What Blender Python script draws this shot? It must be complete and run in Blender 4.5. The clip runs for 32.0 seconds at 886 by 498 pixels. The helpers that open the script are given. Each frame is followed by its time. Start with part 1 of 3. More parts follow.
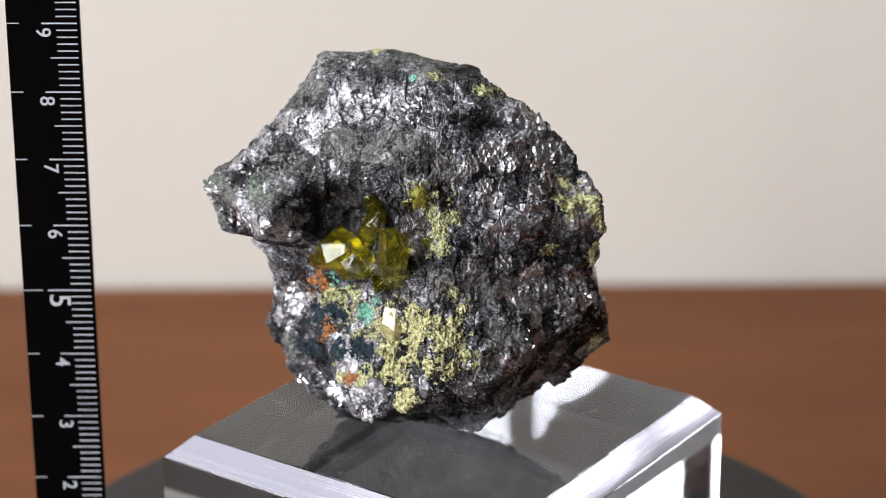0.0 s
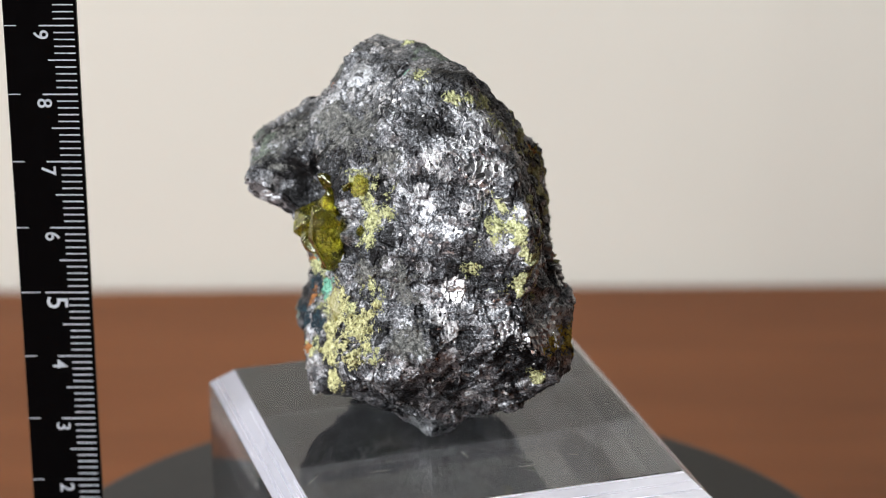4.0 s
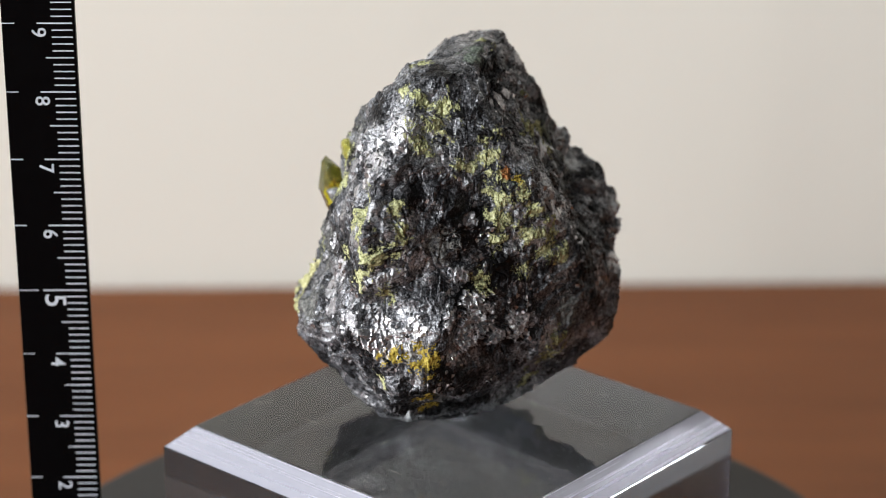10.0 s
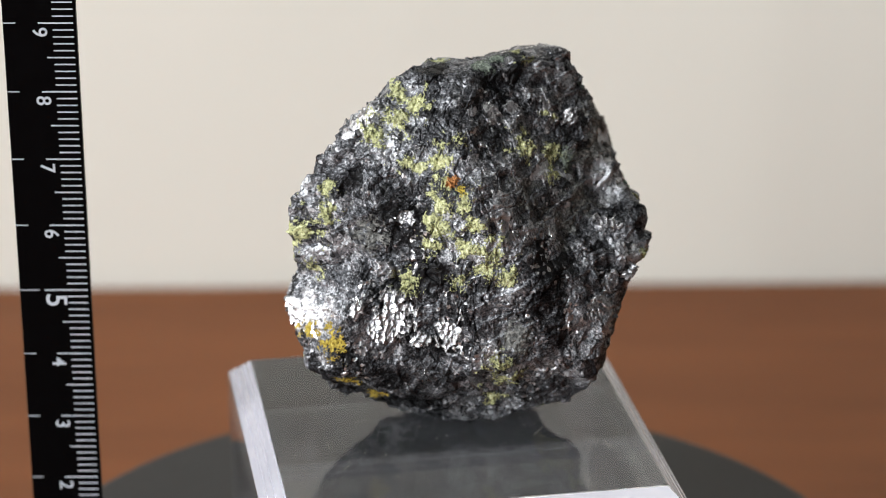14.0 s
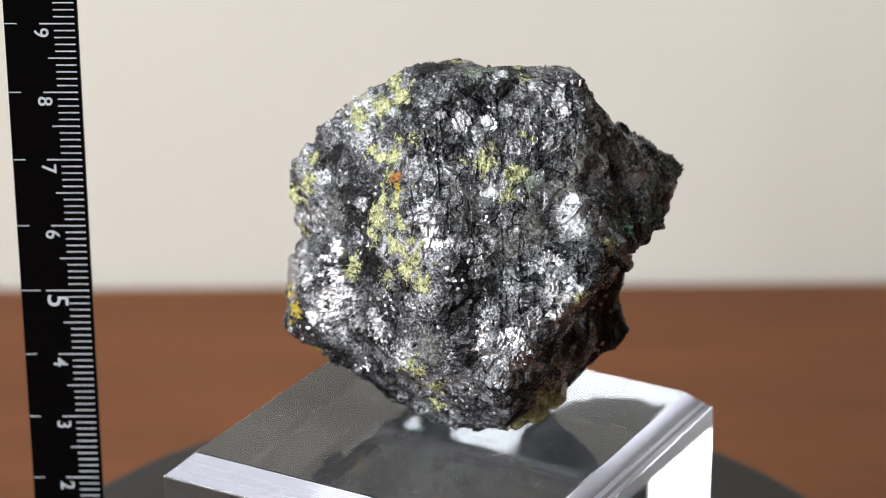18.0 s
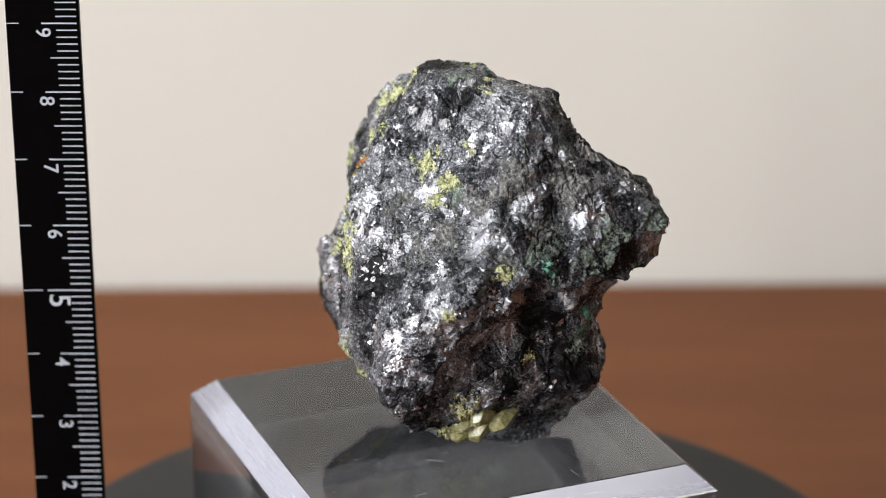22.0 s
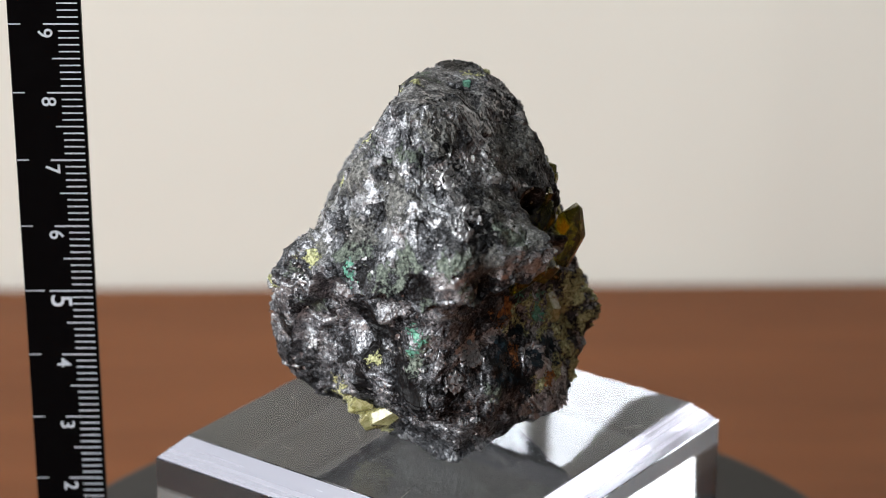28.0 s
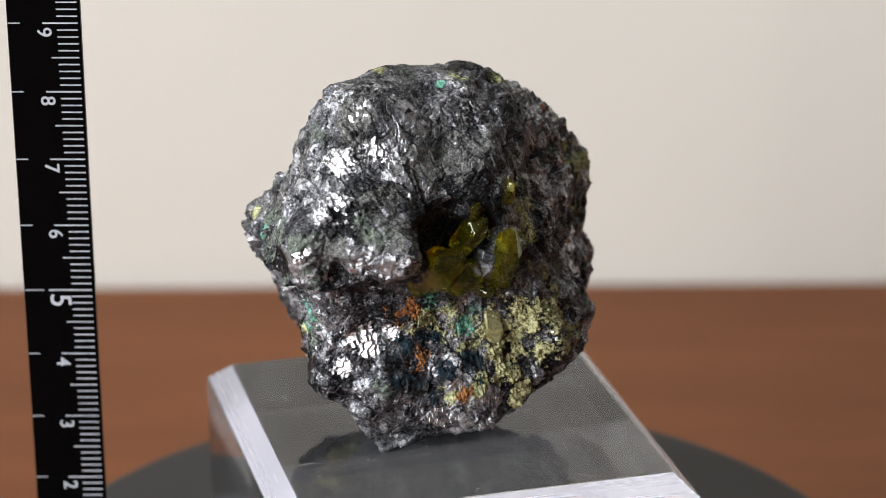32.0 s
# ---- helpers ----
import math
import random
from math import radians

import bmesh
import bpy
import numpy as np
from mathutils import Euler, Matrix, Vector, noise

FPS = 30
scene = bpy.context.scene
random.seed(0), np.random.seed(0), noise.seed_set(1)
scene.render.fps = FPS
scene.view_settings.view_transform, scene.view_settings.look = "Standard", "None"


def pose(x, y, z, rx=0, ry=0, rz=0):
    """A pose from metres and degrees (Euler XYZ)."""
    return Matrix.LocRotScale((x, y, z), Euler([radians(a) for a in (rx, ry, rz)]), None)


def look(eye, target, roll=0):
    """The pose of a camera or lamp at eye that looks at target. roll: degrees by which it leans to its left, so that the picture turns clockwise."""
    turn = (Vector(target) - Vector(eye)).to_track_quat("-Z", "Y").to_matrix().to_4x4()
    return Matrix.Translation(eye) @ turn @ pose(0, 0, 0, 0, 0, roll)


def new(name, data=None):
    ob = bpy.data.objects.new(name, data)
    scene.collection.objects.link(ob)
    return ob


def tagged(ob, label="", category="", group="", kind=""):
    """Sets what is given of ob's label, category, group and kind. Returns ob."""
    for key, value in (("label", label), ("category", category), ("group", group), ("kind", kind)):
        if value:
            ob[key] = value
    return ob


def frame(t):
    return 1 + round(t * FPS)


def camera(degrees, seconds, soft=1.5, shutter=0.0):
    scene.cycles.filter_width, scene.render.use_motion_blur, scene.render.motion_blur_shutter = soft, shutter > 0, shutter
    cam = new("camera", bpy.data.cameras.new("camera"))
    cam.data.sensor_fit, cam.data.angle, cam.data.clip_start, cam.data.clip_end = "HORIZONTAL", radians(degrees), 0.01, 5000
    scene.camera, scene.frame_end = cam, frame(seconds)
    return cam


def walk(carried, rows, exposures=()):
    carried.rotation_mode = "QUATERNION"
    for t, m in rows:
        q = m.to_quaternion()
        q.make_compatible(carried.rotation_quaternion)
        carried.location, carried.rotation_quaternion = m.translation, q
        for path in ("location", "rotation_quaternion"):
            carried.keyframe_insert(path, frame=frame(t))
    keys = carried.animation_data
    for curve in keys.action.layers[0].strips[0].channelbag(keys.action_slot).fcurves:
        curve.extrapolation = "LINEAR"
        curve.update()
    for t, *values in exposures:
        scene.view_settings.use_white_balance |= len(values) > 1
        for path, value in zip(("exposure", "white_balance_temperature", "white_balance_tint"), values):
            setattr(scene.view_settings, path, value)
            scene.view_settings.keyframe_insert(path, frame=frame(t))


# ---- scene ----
# Plan, in metres: the table top at z = TABLE, a turntable on it whose plate ends at z = STAGE. The acrylic block and the
# mineral turn together about the upright line x = y = 0; the ruler stands on the stage's rim.
STAGE = 0.020
TABLE = -0.030
BLOCK_TOP = 0.0289        # over the stage

# ---- camera ----
cam = camera(19.435, 32.0, soft=0.7)
cam.data.dof.use_dof = True
cam.data.dof.focus_distance = 0.353
cam.data.dof.aperture_fstop = 19.0
EYE = (-0.00055, -0.3455, 0.1917 + STAGE)


def aimed(dx, dz):
    """The camera's pose with its aim shifted by thousandths of a metre: the stand sways a little."""
    return look(EYE, (-0.00055 + dx / 1000, 0, 0.0557 + STAGE + dz / 1000))


walk(cam, [(t, aimed(dx, dz)) for t, dx, dz in (
    (0, -0.10, -0.11), (1.5, -0.04, -0.01), (3, 0.13, 0.11), (4.5, 0.34, 0.23), (6, 0.40, 0.19), (7, 0.47, 0.05),
    (8, 0.59, -0.09), (9.5, 0.52, -0.14), (11, 0.62, -0.22), (12.5, 0.59, -0.27), (14, 0.39, -0.18),
    (15.5, 0.21, -0.14), (17, 0.17, -0.13), (18.5, 0.23, -0.06), (20, 0.10, -0.04), (21.5, -0.08, -0.13),
    (23, -0.05, -0.05), (25, -0.08, 0.0), (26.5, -0.20, 0.0), (28, -0.30, 0.0), (29, -0.31, -0.02),
    (30, -0.22, -0.08), (31, -0.16, -0.13), (32, -0.21, -0.14))],
     exposures=[(0, 0.0, 6500, 12), (2, 0.0, 6500, 10), (3, 0.0, 6500, 8), (8, 0.0, 6500, 9), (12, 0.0, 6500, 7.5), (17, 0.0, 6500, 7.5),
                (20, 0.0, 6500, 9), (22, 0.0, 6500, 10), (25, 0.0, 6500, 9), (28, 0.0, 6500, 7.5), (32, 0.0, 6500, 9.5)])

# ---- light: a bright window to the left, weaker daylight from the room ----
world = bpy.data.worlds.new("daylight")
scene.world = world
world.use_nodes = True
wt = world.node_tree
sky = wt.nodes.new("ShaderNodeTexSky")
sky.sky_type, sky.sun_disc = "NISHITA", False
sky.sun_elevation, sky.sun_rotation = radians(40), radians(200)
wt.links.new(sky.outputs["Color"], wt.nodes["Background"].inputs["Color"])
wt.nodes["Background"].inputs["Strength"].default_value = 0.1


def area(name, place, target, width, height, power, colour):
    data = bpy.data.lights.new(name, "AREA")
    data.shape, data.size, data.size_y, data.energy, data.color = "RECTANGLE", width, height, power, colour
    ob = new(name, data)
    ob.matrix_world = look(place, target)
    return ob


# the sky's light in the two window openings
area("window_light", (-0.79, -0.78, 0.58), (0, -0.78, 0.58), 1.14, 0.86, 34.5, (0.98, 0.98, 0.98))
area("small_window_light", (-0.58, -1.79, 0.72), (-0.58, 0, 0.72), 0.34, 0.46, 2.2, (0.98, 0.98, 1.0))


# ---- materials ----
def material(name, rough=0.5, metal=0.0, colour=(0.5, 0.5, 0.5)):
    m = bpy.data.materials.new(name)
    m.use_nodes = True
    b = m.node_tree.nodes["Principled BSDF"]
    b.inputs["Base Color"].default_value = (*colour, 1)
    b.inputs["Roughness"].default_value = rough
    b.inputs["Metallic"].default_value = metal
    return m, m.node_tree, b


def node(nt, kind, **inputs):
    n = nt.nodes.new(kind)
    for k, v in inputs.items():
        n.inputs[k.replace("_", " ")].default_value = v
    return n


def coords(nt):
    return nt.nodes.new("ShaderNodeTexCoord").outputs["Object"]


def noise_tex(nt, scale, detail=6.0, rough=0.6, vector=None):
    n = node(nt, "ShaderNodeTexNoise", Scale=scale, Detail=detail, Roughness=rough)
    nt.links.new(vector or coords(nt), n.inputs["Vector"])
    return n


def ramp(nt, source, stops):
    r = nt.nodes.new("ShaderNodeValToRGB")
    els = r.color_ramp.elements
    while len(els) < len(stops):
        els.new(0.5)
    for e, (at, c) in zip(els, stops):
        e.position, e.color = at, (*c, 1) if len(c) == 3 else c
    nt.links.new(source, r.inputs["Fac"])
    return r.outputs["Color"]


def mix_colour(nt, fac, a, b, blend="MIX"):
    n = nt.nodes.new("ShaderNodeMix")
    n.data_type, n.blend_type = "RGBA", blend
    for source, sock in ((fac, n.inputs[0]), (a, n.inputs[6]), (b, n.inputs[7])):
        if isinstance(source, (int, float)):
            sock.default_value = source
        elif isinstance(source, tuple):
            sock.default_value = (*source, 1)
        else:
            nt.links.new(source, sock)
    return n.outputs[2]


def math_node(nt, op, a, b=None):
    n = nt.nodes.new("ShaderNodeMath")
    n.operation = op
    for source, sock in ((a, n.inputs[0]), (b, n.inputs[1])):
        if source is None:
            continue
        if isinstance(source, (int, float)):
            sock.default_value = source
        else:
            nt.links.new(source, sock)
    return n.outputs[0]


def bump(nt, bsdf, height, distance, strength=0.5):
    n = node(nt, "ShaderNodeBump", Strength=strength, Distance=distance)
    nt.links.new(height, n.inputs["Height"])
    nt.links.new(n.outputs["Normal"], bsdf.inputs["Normal"])
    return n


def wall_paint(name, low, high):
    m, nt, b = material(name, 0.9)
    n = noise_tex(nt, 3.0, 3)
    fine = noise_tex(nt, 260.0, 4)
    nt.links.new(ramp(nt, n.outputs["Fac"], [(0.3, low), (0.7, high)]), b.inputs["Base Color"])
    bump(nt, b, fine.outputs["Fac"], 0.0006, 0.4)
    return m


def table_wood():
    m, nt, b = material("table_wood", 0.55)
    b.inputs["Specular IOR Level"].default_value = 0.25
    mp = node(nt, "ShaderNodeMapping", Scale=(1.0, 9.0, 9.0))
    nt.links.new(coords(nt), mp.inputs["Vector"])
    grain = noise_tex(nt, 7.0, 8, 0.65, mp.outputs["Vector"])
    blotch = noise_tex(nt, 4.0, 3)
    c1 = ramp(nt, grain.outputs["Fac"], [(0.3, (0.155, 0.050, 0.015)), (0.7, (0.27, 0.092, 0.030))])
    c = mix_colour(nt, 0.35, c1, ramp(nt, blotch.outputs["Fac"], [(0.35, (0.155, 0.050, 0.014)), (0.65, (0.28, 0.10, 0.033))]))
    nt.links.new(c, b.inputs["Base Color"])
    bump(nt, b, grain.outputs["Fac"], 0.0004, 0.25)
    return m


def stage_rubber():
    m, nt, b = material("stage_plastic", 0.6)
    n = noise_tex(nt, 900.0, 4)
    big = noise_tex(nt, 40.0, 3)
    nt.links.new(ramp(nt, big.outputs["Fac"], [(0.3, (0.0155, 0.0157, 0.0168)), (0.7, (0.0245, 0.0245, 0.0258))]), b.inputs["Base Color"])
    bump(nt, b, n.outputs["Fac"], 0.0002, 0.4)
    return m


def acrylic():
    m, nt, b = material("clear_acrylic", 0.02, 0.0, (0.85, 0.885, 0.945))
    b.inputs["Transmission Weight"].default_value = 0.99
    b.inputs["IOR"].default_value = 1.49
    return m


def sawn_acrylic():
    # the milky lavender share stands in for the window mirrored in the grooved chamfer
    m, nt, b = material("sawn_acrylic", 0.2, 0.0, (0.84, 0.85, 1.0))
    b.inputs["Transmission Weight"].default_value = 0.56
    b.inputs["IOR"].default_value = 1.49
    mp = node(nt, "ShaderNodeMapping", Scale=(9.0, 9.0, 1900.0))
    nt.links.new(coords(nt), mp.inputs["Vector"])
    n = noise_tex(nt, 1.0, 4, 0.6, mp.outputs["Vector"])
    nt.links.new(ramp(nt, n.outputs["Fac"], [(0.40, (0.15, 0.15, 0.15)), (0.66, (0.34, 0.34, 0.34))]), b.inputs["Roughness"])
    bump(nt, b, n.outputs["Fac"], 0.0001, 0.08)
    return m


def ruler_plastic():
    m, nt, b = material("black_plastic", 0.35, 0.0, (0.0012, 0.0012, 0.0015))
    b.inputs["Specular IOR Level"].default_value = 0.04
    n = noise_tex(nt, 500.0, 5)
    nt.links.new(ramp(nt, n.outputs["Fac"], [(0.3, (0.3, 0.3, 0.3)), (0.7, (0.45, 0.45, 0.45))]), b.inputs["Roughness"])
    bump(nt, b, n.outputs["Fac"], 0.00008, 0.3)
    return m


def white_print():
    m, nt, b = material("white_print", 0.6)
    n = noise_tex(nt, 1800.0, 3)
    nt.links.new(ramp(nt, n.outputs["Fac"], [(0.28, (0.30, 0.325, 0.37)), (0.45, (0.50, 0.535, 0.60))]), b.inputs["Base Color"])
    return m


# Mineral colours that sit on the dark rock, by the name of their mesh attribute: shadowy, common and palest.
STAINS = (("ash", (0.020, 0.020, 0.018), (0.135, 0.137, 0.134), (0.42, 0.42, 0.40)),
          ("verdigris", (0.03, 0.04, 0.035), (0.13, 0.155, 0.13), (0.36, 0.41, 0.35)),
          ("yellow", (0.05, 0.052, 0.026), (0.44, 0.455, 0.23), (0.82, 0.83, 0.59)),
          ("cream", (0.10, 0.095, 0.045), (0.50, 0.49, 0.25), (0.82, 0.81, 0.56)),
          ("gold", (0.20, 0.14, 0.02), (0.42, 0.32, 0.05), (0.60, 0.52, 0.16)),
          ("orange", (0.12, 0.045, 0.015), (0.34, 0.14, 0.045), (0.50, 0.25, 0.10)),
          ("teal", (0.04, 0.12, 0.09), (0.15, 0.40, 0.30), (0.38, 0.66, 0.54)),
          ("navy", (0.003, 0.006, 0.010), (0.009, 0.022, 0.034), (0.03, 0.075, 0.09)))


def map_range(nt, source, a, b, c=0.0, d=1.0):
    n = node(nt, "ShaderNodeMapRange")
    for key, v in (("From Min", a), ("From Max", b), ("To Min", c), ("To Max", d)):
        n.inputs[key].default_value = v
    nt.links.new(source, n.inputs["Value"])
    return n.outputs[0]


def cell_tilt(nt, vector, scale, amount):
    """Little cleavage faces: a random lean for each cell, scaled by amount."""
    cells = node(nt, "ShaderNodeTexVoronoi", Scale=scale)
    nt.links.new(vector, cells.inputs["Vector"])
    lean = nt.nodes.new("ShaderNodeVectorMath")
    lean.operation = "SUBTRACT"
    nt.links.new(cells.outputs["Color"], lean.inputs[0])
    lean.inputs[1].default_value = (0.5, 0.5, 0.5)
    scaled = nt.nodes.new("ShaderNodeVectorMath")
    scaled.operation = "SCALE"
    nt.links.new(lean.outputs[0], scaled.inputs[0])
    nt.links.new(amount, scaled.inputs[3])
    return scaled.outputs[0]


def vector_sum(nt, a, b, op="ADD"):
    n = nt.nodes.new("ShaderNodeVectorMath")
    n.operation = op
    nt.links.new(a, n.inputs[0])
    if b is not None:
        nt.links.new(b, n.inputs[1])
    return n.outputs[0]


def rock_material():
    m, nt, b = material("dark_sulphide_rock", 0.4, 0.8)
    b.inputs["Specular IOR Level"].default_value = 0.3
    link = nt.links.new
    co = coords(nt)
    big = noise_tex(nt, 120.0, 5, 0.62, co)
    fine = noise_tex(nt, 1900.0, 3, 0.65, co)
    # crystal domains a few millimetres wide: each has its own tone, coarseness and direction of grain
    wander = node(nt, "ShaderNodeTexNoise", Scale=330.0, Detail=4.0)
    link(co, wander.inputs["Vector"])
    drift = nt.nodes.new("ShaderNodeVectorMath")
    drift.operation = "SCALE"
    link(wander.outputs["Color"], drift.inputs[0])
    drift.inputs[3].default_value = 0.0045
    domain = node(nt, "ShaderNodeTexVoronoi", Scale=300.0)
    link(vector_sum(nt, co, drift.outputs[0]), domain.inputs["Vector"])
    of_domain = nt.nodes.new("ShaderNodeSeparateColor")
    link(domain.outputs["Color"], of_domain.inputs[0])
    turned = nt.nodes.new("ShaderNodeVectorRotate")
    turned.inputs["Axis"].default_value = (0.45, 0.6, 0.66)
    link(co, turned.inputs["Vector"])
    link(math_node(nt, "MULTIPLY", of_domain.outputs[2], 6.283), turned.inputs["Angle"])
    streak_map = node(nt, "ShaderNodeMapping", Rotation=(0.5, 0.9, 0.3), Scale=(1.0, 3.2, 2.2))
    link(turned.outputs[0], streak_map.inputs["Vector"])
    streak = noise_tex(nt, 800.0, 4, 0.66, streak_map.outputs["Vector"])
    streak.inputs["Distortion"].default_value = 1.2
    curl = noise_tex(nt, 1250.0, 3, 0.65, co)
    curl.inputs["Distortion"].default_value = 2.4
    speck = noise_tex(nt, 520.0, 6, 0.74, co)
    speck.inputs["Distortion"].default_value = 0.9
    mixed = math_node(nt, "ADD", math_node(nt, "MULTIPLY", curl.outputs["Fac"], 0.30),
                      math_node(nt, "ADD", math_node(nt, "MULTIPLY", streak.outputs["Fac"], 0.36), math_node(nt, "MULTIPLY", big.outputs["Fac"], 0.66)))
    mixed = math_node(nt, "ADD", mixed, math_node(nt, "MULTIPLY", of_domain.outputs[0], 0.17))
    grit = noise_tex(nt, 3000.0, 2, 0.6, co)
    mixed = math_node(nt, "ADD", mixed, math_node(nt, "MULTIPLY", math_node(nt, "SUBTRACT", grit.outputs["Fac"], 0.5), 0.30))
    # lower tone: dark smooth metal, and the shade of recesses put into the colour
    slate_shade = nt.nodes.new("ShaderNodeAttribute")
    slate_shade.attribute_name = "slate_shade"
    mixed = math_node(nt, "SUBTRACT", mixed, math_node(nt, "MULTIPLY", slate_shade.outputs["Fac"], 0.10))
    tone = map_range(nt, mixed, 0.60, 0.92)
    # black ground, dull graphite, bright metal
    colour = ramp(nt, tone, [(0.12, (0.005, 0.005, 0.006)), (0.36, (0.057, 0.060, 0.068)), (0.60, (0.205, 0.211, 0.230)), (0.88, (0.55, 0.565, 0.60))])
    pits = noise_tex(nt, 620.0, 3, 0.6, co)
    pits.inputs["Distortion"].default_value = 0.6
    pit = map_range(nt, pits.outputs["Fac"], 0.36, 0.40, 1.0, 0.0)
    colour = mix_colour(nt, math_node(nt, "MULTIPLY", pit, 0.85), colour, (0.006, 0.006, 0.006))
    # small bright plates, in swarms
    plates = node(nt, "ShaderNodeTexVoronoi", Scale=1900.0)
    link(co, plates.inputs["Vector"])
    pick = nt.nodes.new("ShaderNodeSeparateColor")
    link(plates.outputs["Color"], pick.inputs[0])
    swarm = noise_tex(nt, 190.0, 3, 0.6, co)
    plate = map_range(nt, math_node(nt, "ADD", pick.outputs[0], math_node(nt, "MULTIPLY", math_node(nt, "SUBTRACT", swarm.outputs["Fac"], 0.5), 1.4)), 0.99, 1.06)
    flake = nt.nodes.new("ShaderNodeAttribute")
    flake.attribute_name = "flake"
    plate = math_node(nt, "MAXIMUM", plate, flake.outputs["Fac"])
    colour = mix_colour(nt, plate, colour, ramp(nt, grit.outputs["Fac"], [(0.30, (0.20, 0.20, 0.21)), (0.52, (0.60, 0.60, 0.63))]))
    cover = None
    for name, low, mid, high in STAINS:
        a = nt.nodes.new("ShaderNodeAttribute")
        a.attribute_name = name
        grainy = math_node(nt, "ADD", a.outputs["Fac"], math_node(nt, "MULTIPLY", math_node(nt, "SUBTRACT", speck.outputs["Fac"], 0.52), 3.0))
        grainy = math_node(nt, "ADD", grainy, math_node(nt, "MULTIPLY", math_node(nt, "SUBTRACT", curl.outputs["Fac"], 0.5), 2.4))
        grainy = math_node(nt, "ADD", grainy, math_node(nt, "MULTIPLY", math_node(nt, "SUBTRACT", grit.outputs["Fac"], 0.5), 1.6))
        edge = map_range(nt, math_node(nt, "MULTIPLY", grainy, math_node(nt, "GREATER_THAN", a.outputs["Fac"], 0.04)), 0.32, 0.52)
        shade = math_node(nt, "ADD", math_node(nt, "MULTIPLY", fine.outputs["Fac"], 0.95), math_node(nt, "MULTIPLY", grainy, 0.22))
        colour = mix_colour(nt, edge, colour, ramp(nt, shade, [(0.46, low), (0.70, mid), (1.0, high)]))
        cover = edge if cover is None else math_node(nt, "MAXIMUM", cover, edge)
    bare = math_node(nt, "SUBTRACT", 1.0, cover)
    link(colour, b.inputs["Base Color"])
    link(math_node(nt, "MULTIPLY", bare, math_node(nt, "MAXIMUM", plate, map_range(nt, tone, 0.30, 0.70, 0.45, 0.90))), b.inputs["Metallic"])
    rough = ramp(nt, streak.outputs["Fac"], [(0.3, (0.40, 0.40, 0.40)), (0.7, (0.58, 0.58, 0.58))])
    rough = mix_colour(nt, plate, rough, (0.33, 0.33, 0.33))
    rough = mix_colour(nt, cover, rough, (0.8, 0.8, 0.8))
    link(rough, b.inputs["Roughness"])
    # cleavage faces of two sizes, each leaning its own way, most strongly where the rock is coarse
    coarse = math_node(nt, "SUBTRACT", of_domain.outputs[1], math_node(nt, "MULTIPLY", slate_shade.outputs["Fac"], 0.6))
    clean = math_node(nt, "MULTIPLY", bare, math_node(nt, "SUBTRACT", 1.0, math_node(nt, "MULTIPLY", flake.outputs["Fac"], 0.85)))
    warped = node(nt, "ShaderNodeTexNoise", Scale=900.0, Detail=2.0)
    link(co, warped.inputs["Vector"])
    shift = nt.nodes.new("ShaderNodeVectorMath")
    shift.operation = "SCALE"
    link(warped.outputs["Color"], shift.inputs[0])
    shift.inputs[3].default_value = 0.0009
    bent = vector_sum(nt, co, shift.outputs[0])
    small = cell_tilt(nt, bent, 2400.0, math_node(nt, "MULTIPLY", clean, map_range(nt, coarse, 0.20, 1.0, 0.02, 0.50)))
    large = cell_tilt(nt, bent, 800.0, math_node(nt, "MULTIPLY", clean, map_range(nt, swarm.outputs["Fac"], 0.35, 0.65, 0.05, 0.22)))
    bm = node(nt, "ShaderNodeBump", Strength=0.5, Distance=0.0002)
    height = math_node(nt, "ADD", math_node(nt, "ADD", fine.outputs["Fac"], grit.outputs["Fac"]), math_node(nt, "ADD", math_node(nt, "MULTIPLY", curl.outputs["Fac"], 1.4), math_node(nt, "MULTIPLY", streak.outputs["Fac"], 0.8)))
    link(height, bm.inputs["Height"])
    link(map_range(nt, coarse, 0.0, 1.0, 0.18, 0.62), bm.inputs["Strength"])
    link(vector_sum(nt, vector_sum(nt, vector_sum(nt, bm.outputs["Normal"], small), large), None, "NORMALIZE"), b.inputs["Normal"])
    return m


def flake_material():
    m, nt, b = material("cleaved_metal", 0.2, 1.0, (0.78, 0.78, 0.80))
    n = noise_tex(nt, 900.0, 4, 0.6)
    nt.links.new(ramp(nt, n.outputs["Fac"], [(0.34, (0.20, 0.20, 0.21)), (0.5, (0.56, 0.56, 0.58)), (0.7, (0.78, 0.78, 0.80))]), b.inputs["Base Color"])
    nt.links.new(ramp(nt, n.outputs["Fac"], [(0.3, (0.34, 0.34, 0.34)), (0.6, (0.16, 0.16, 0.16))]), b.inputs["Roughness"])
    bump(nt, b, n.outputs["Fac"], 0.00008, 0.5)
    return m


def crystal_material(name, low, high, clear):
    m, nt, b = material(name, 0.08, 0.0, high)
    b.inputs["Transmission Weight"].default_value = clear
    b.inputs["IOR"].default_value = 1.72
    n = noise_tex(nt, 750.0, 5, 0.7)
    n.inputs["Distortion"].default_value = 1.5
    nt.links.new(ramp(nt, n.outputs["Fac"], [(0.38, low), (0.58, high)]), b.inputs["Base Color"])
    nt.links.new(ramp(nt, n.outputs["Fac"], [(0.4, (0.02, 0.02, 0.02)), (0.7, (0.10, 0.10, 0.10))]), b.inputs["Roughness"])
    bump(nt, b, n.outputs["Fac"], 0.0003, 0.2)
    return m


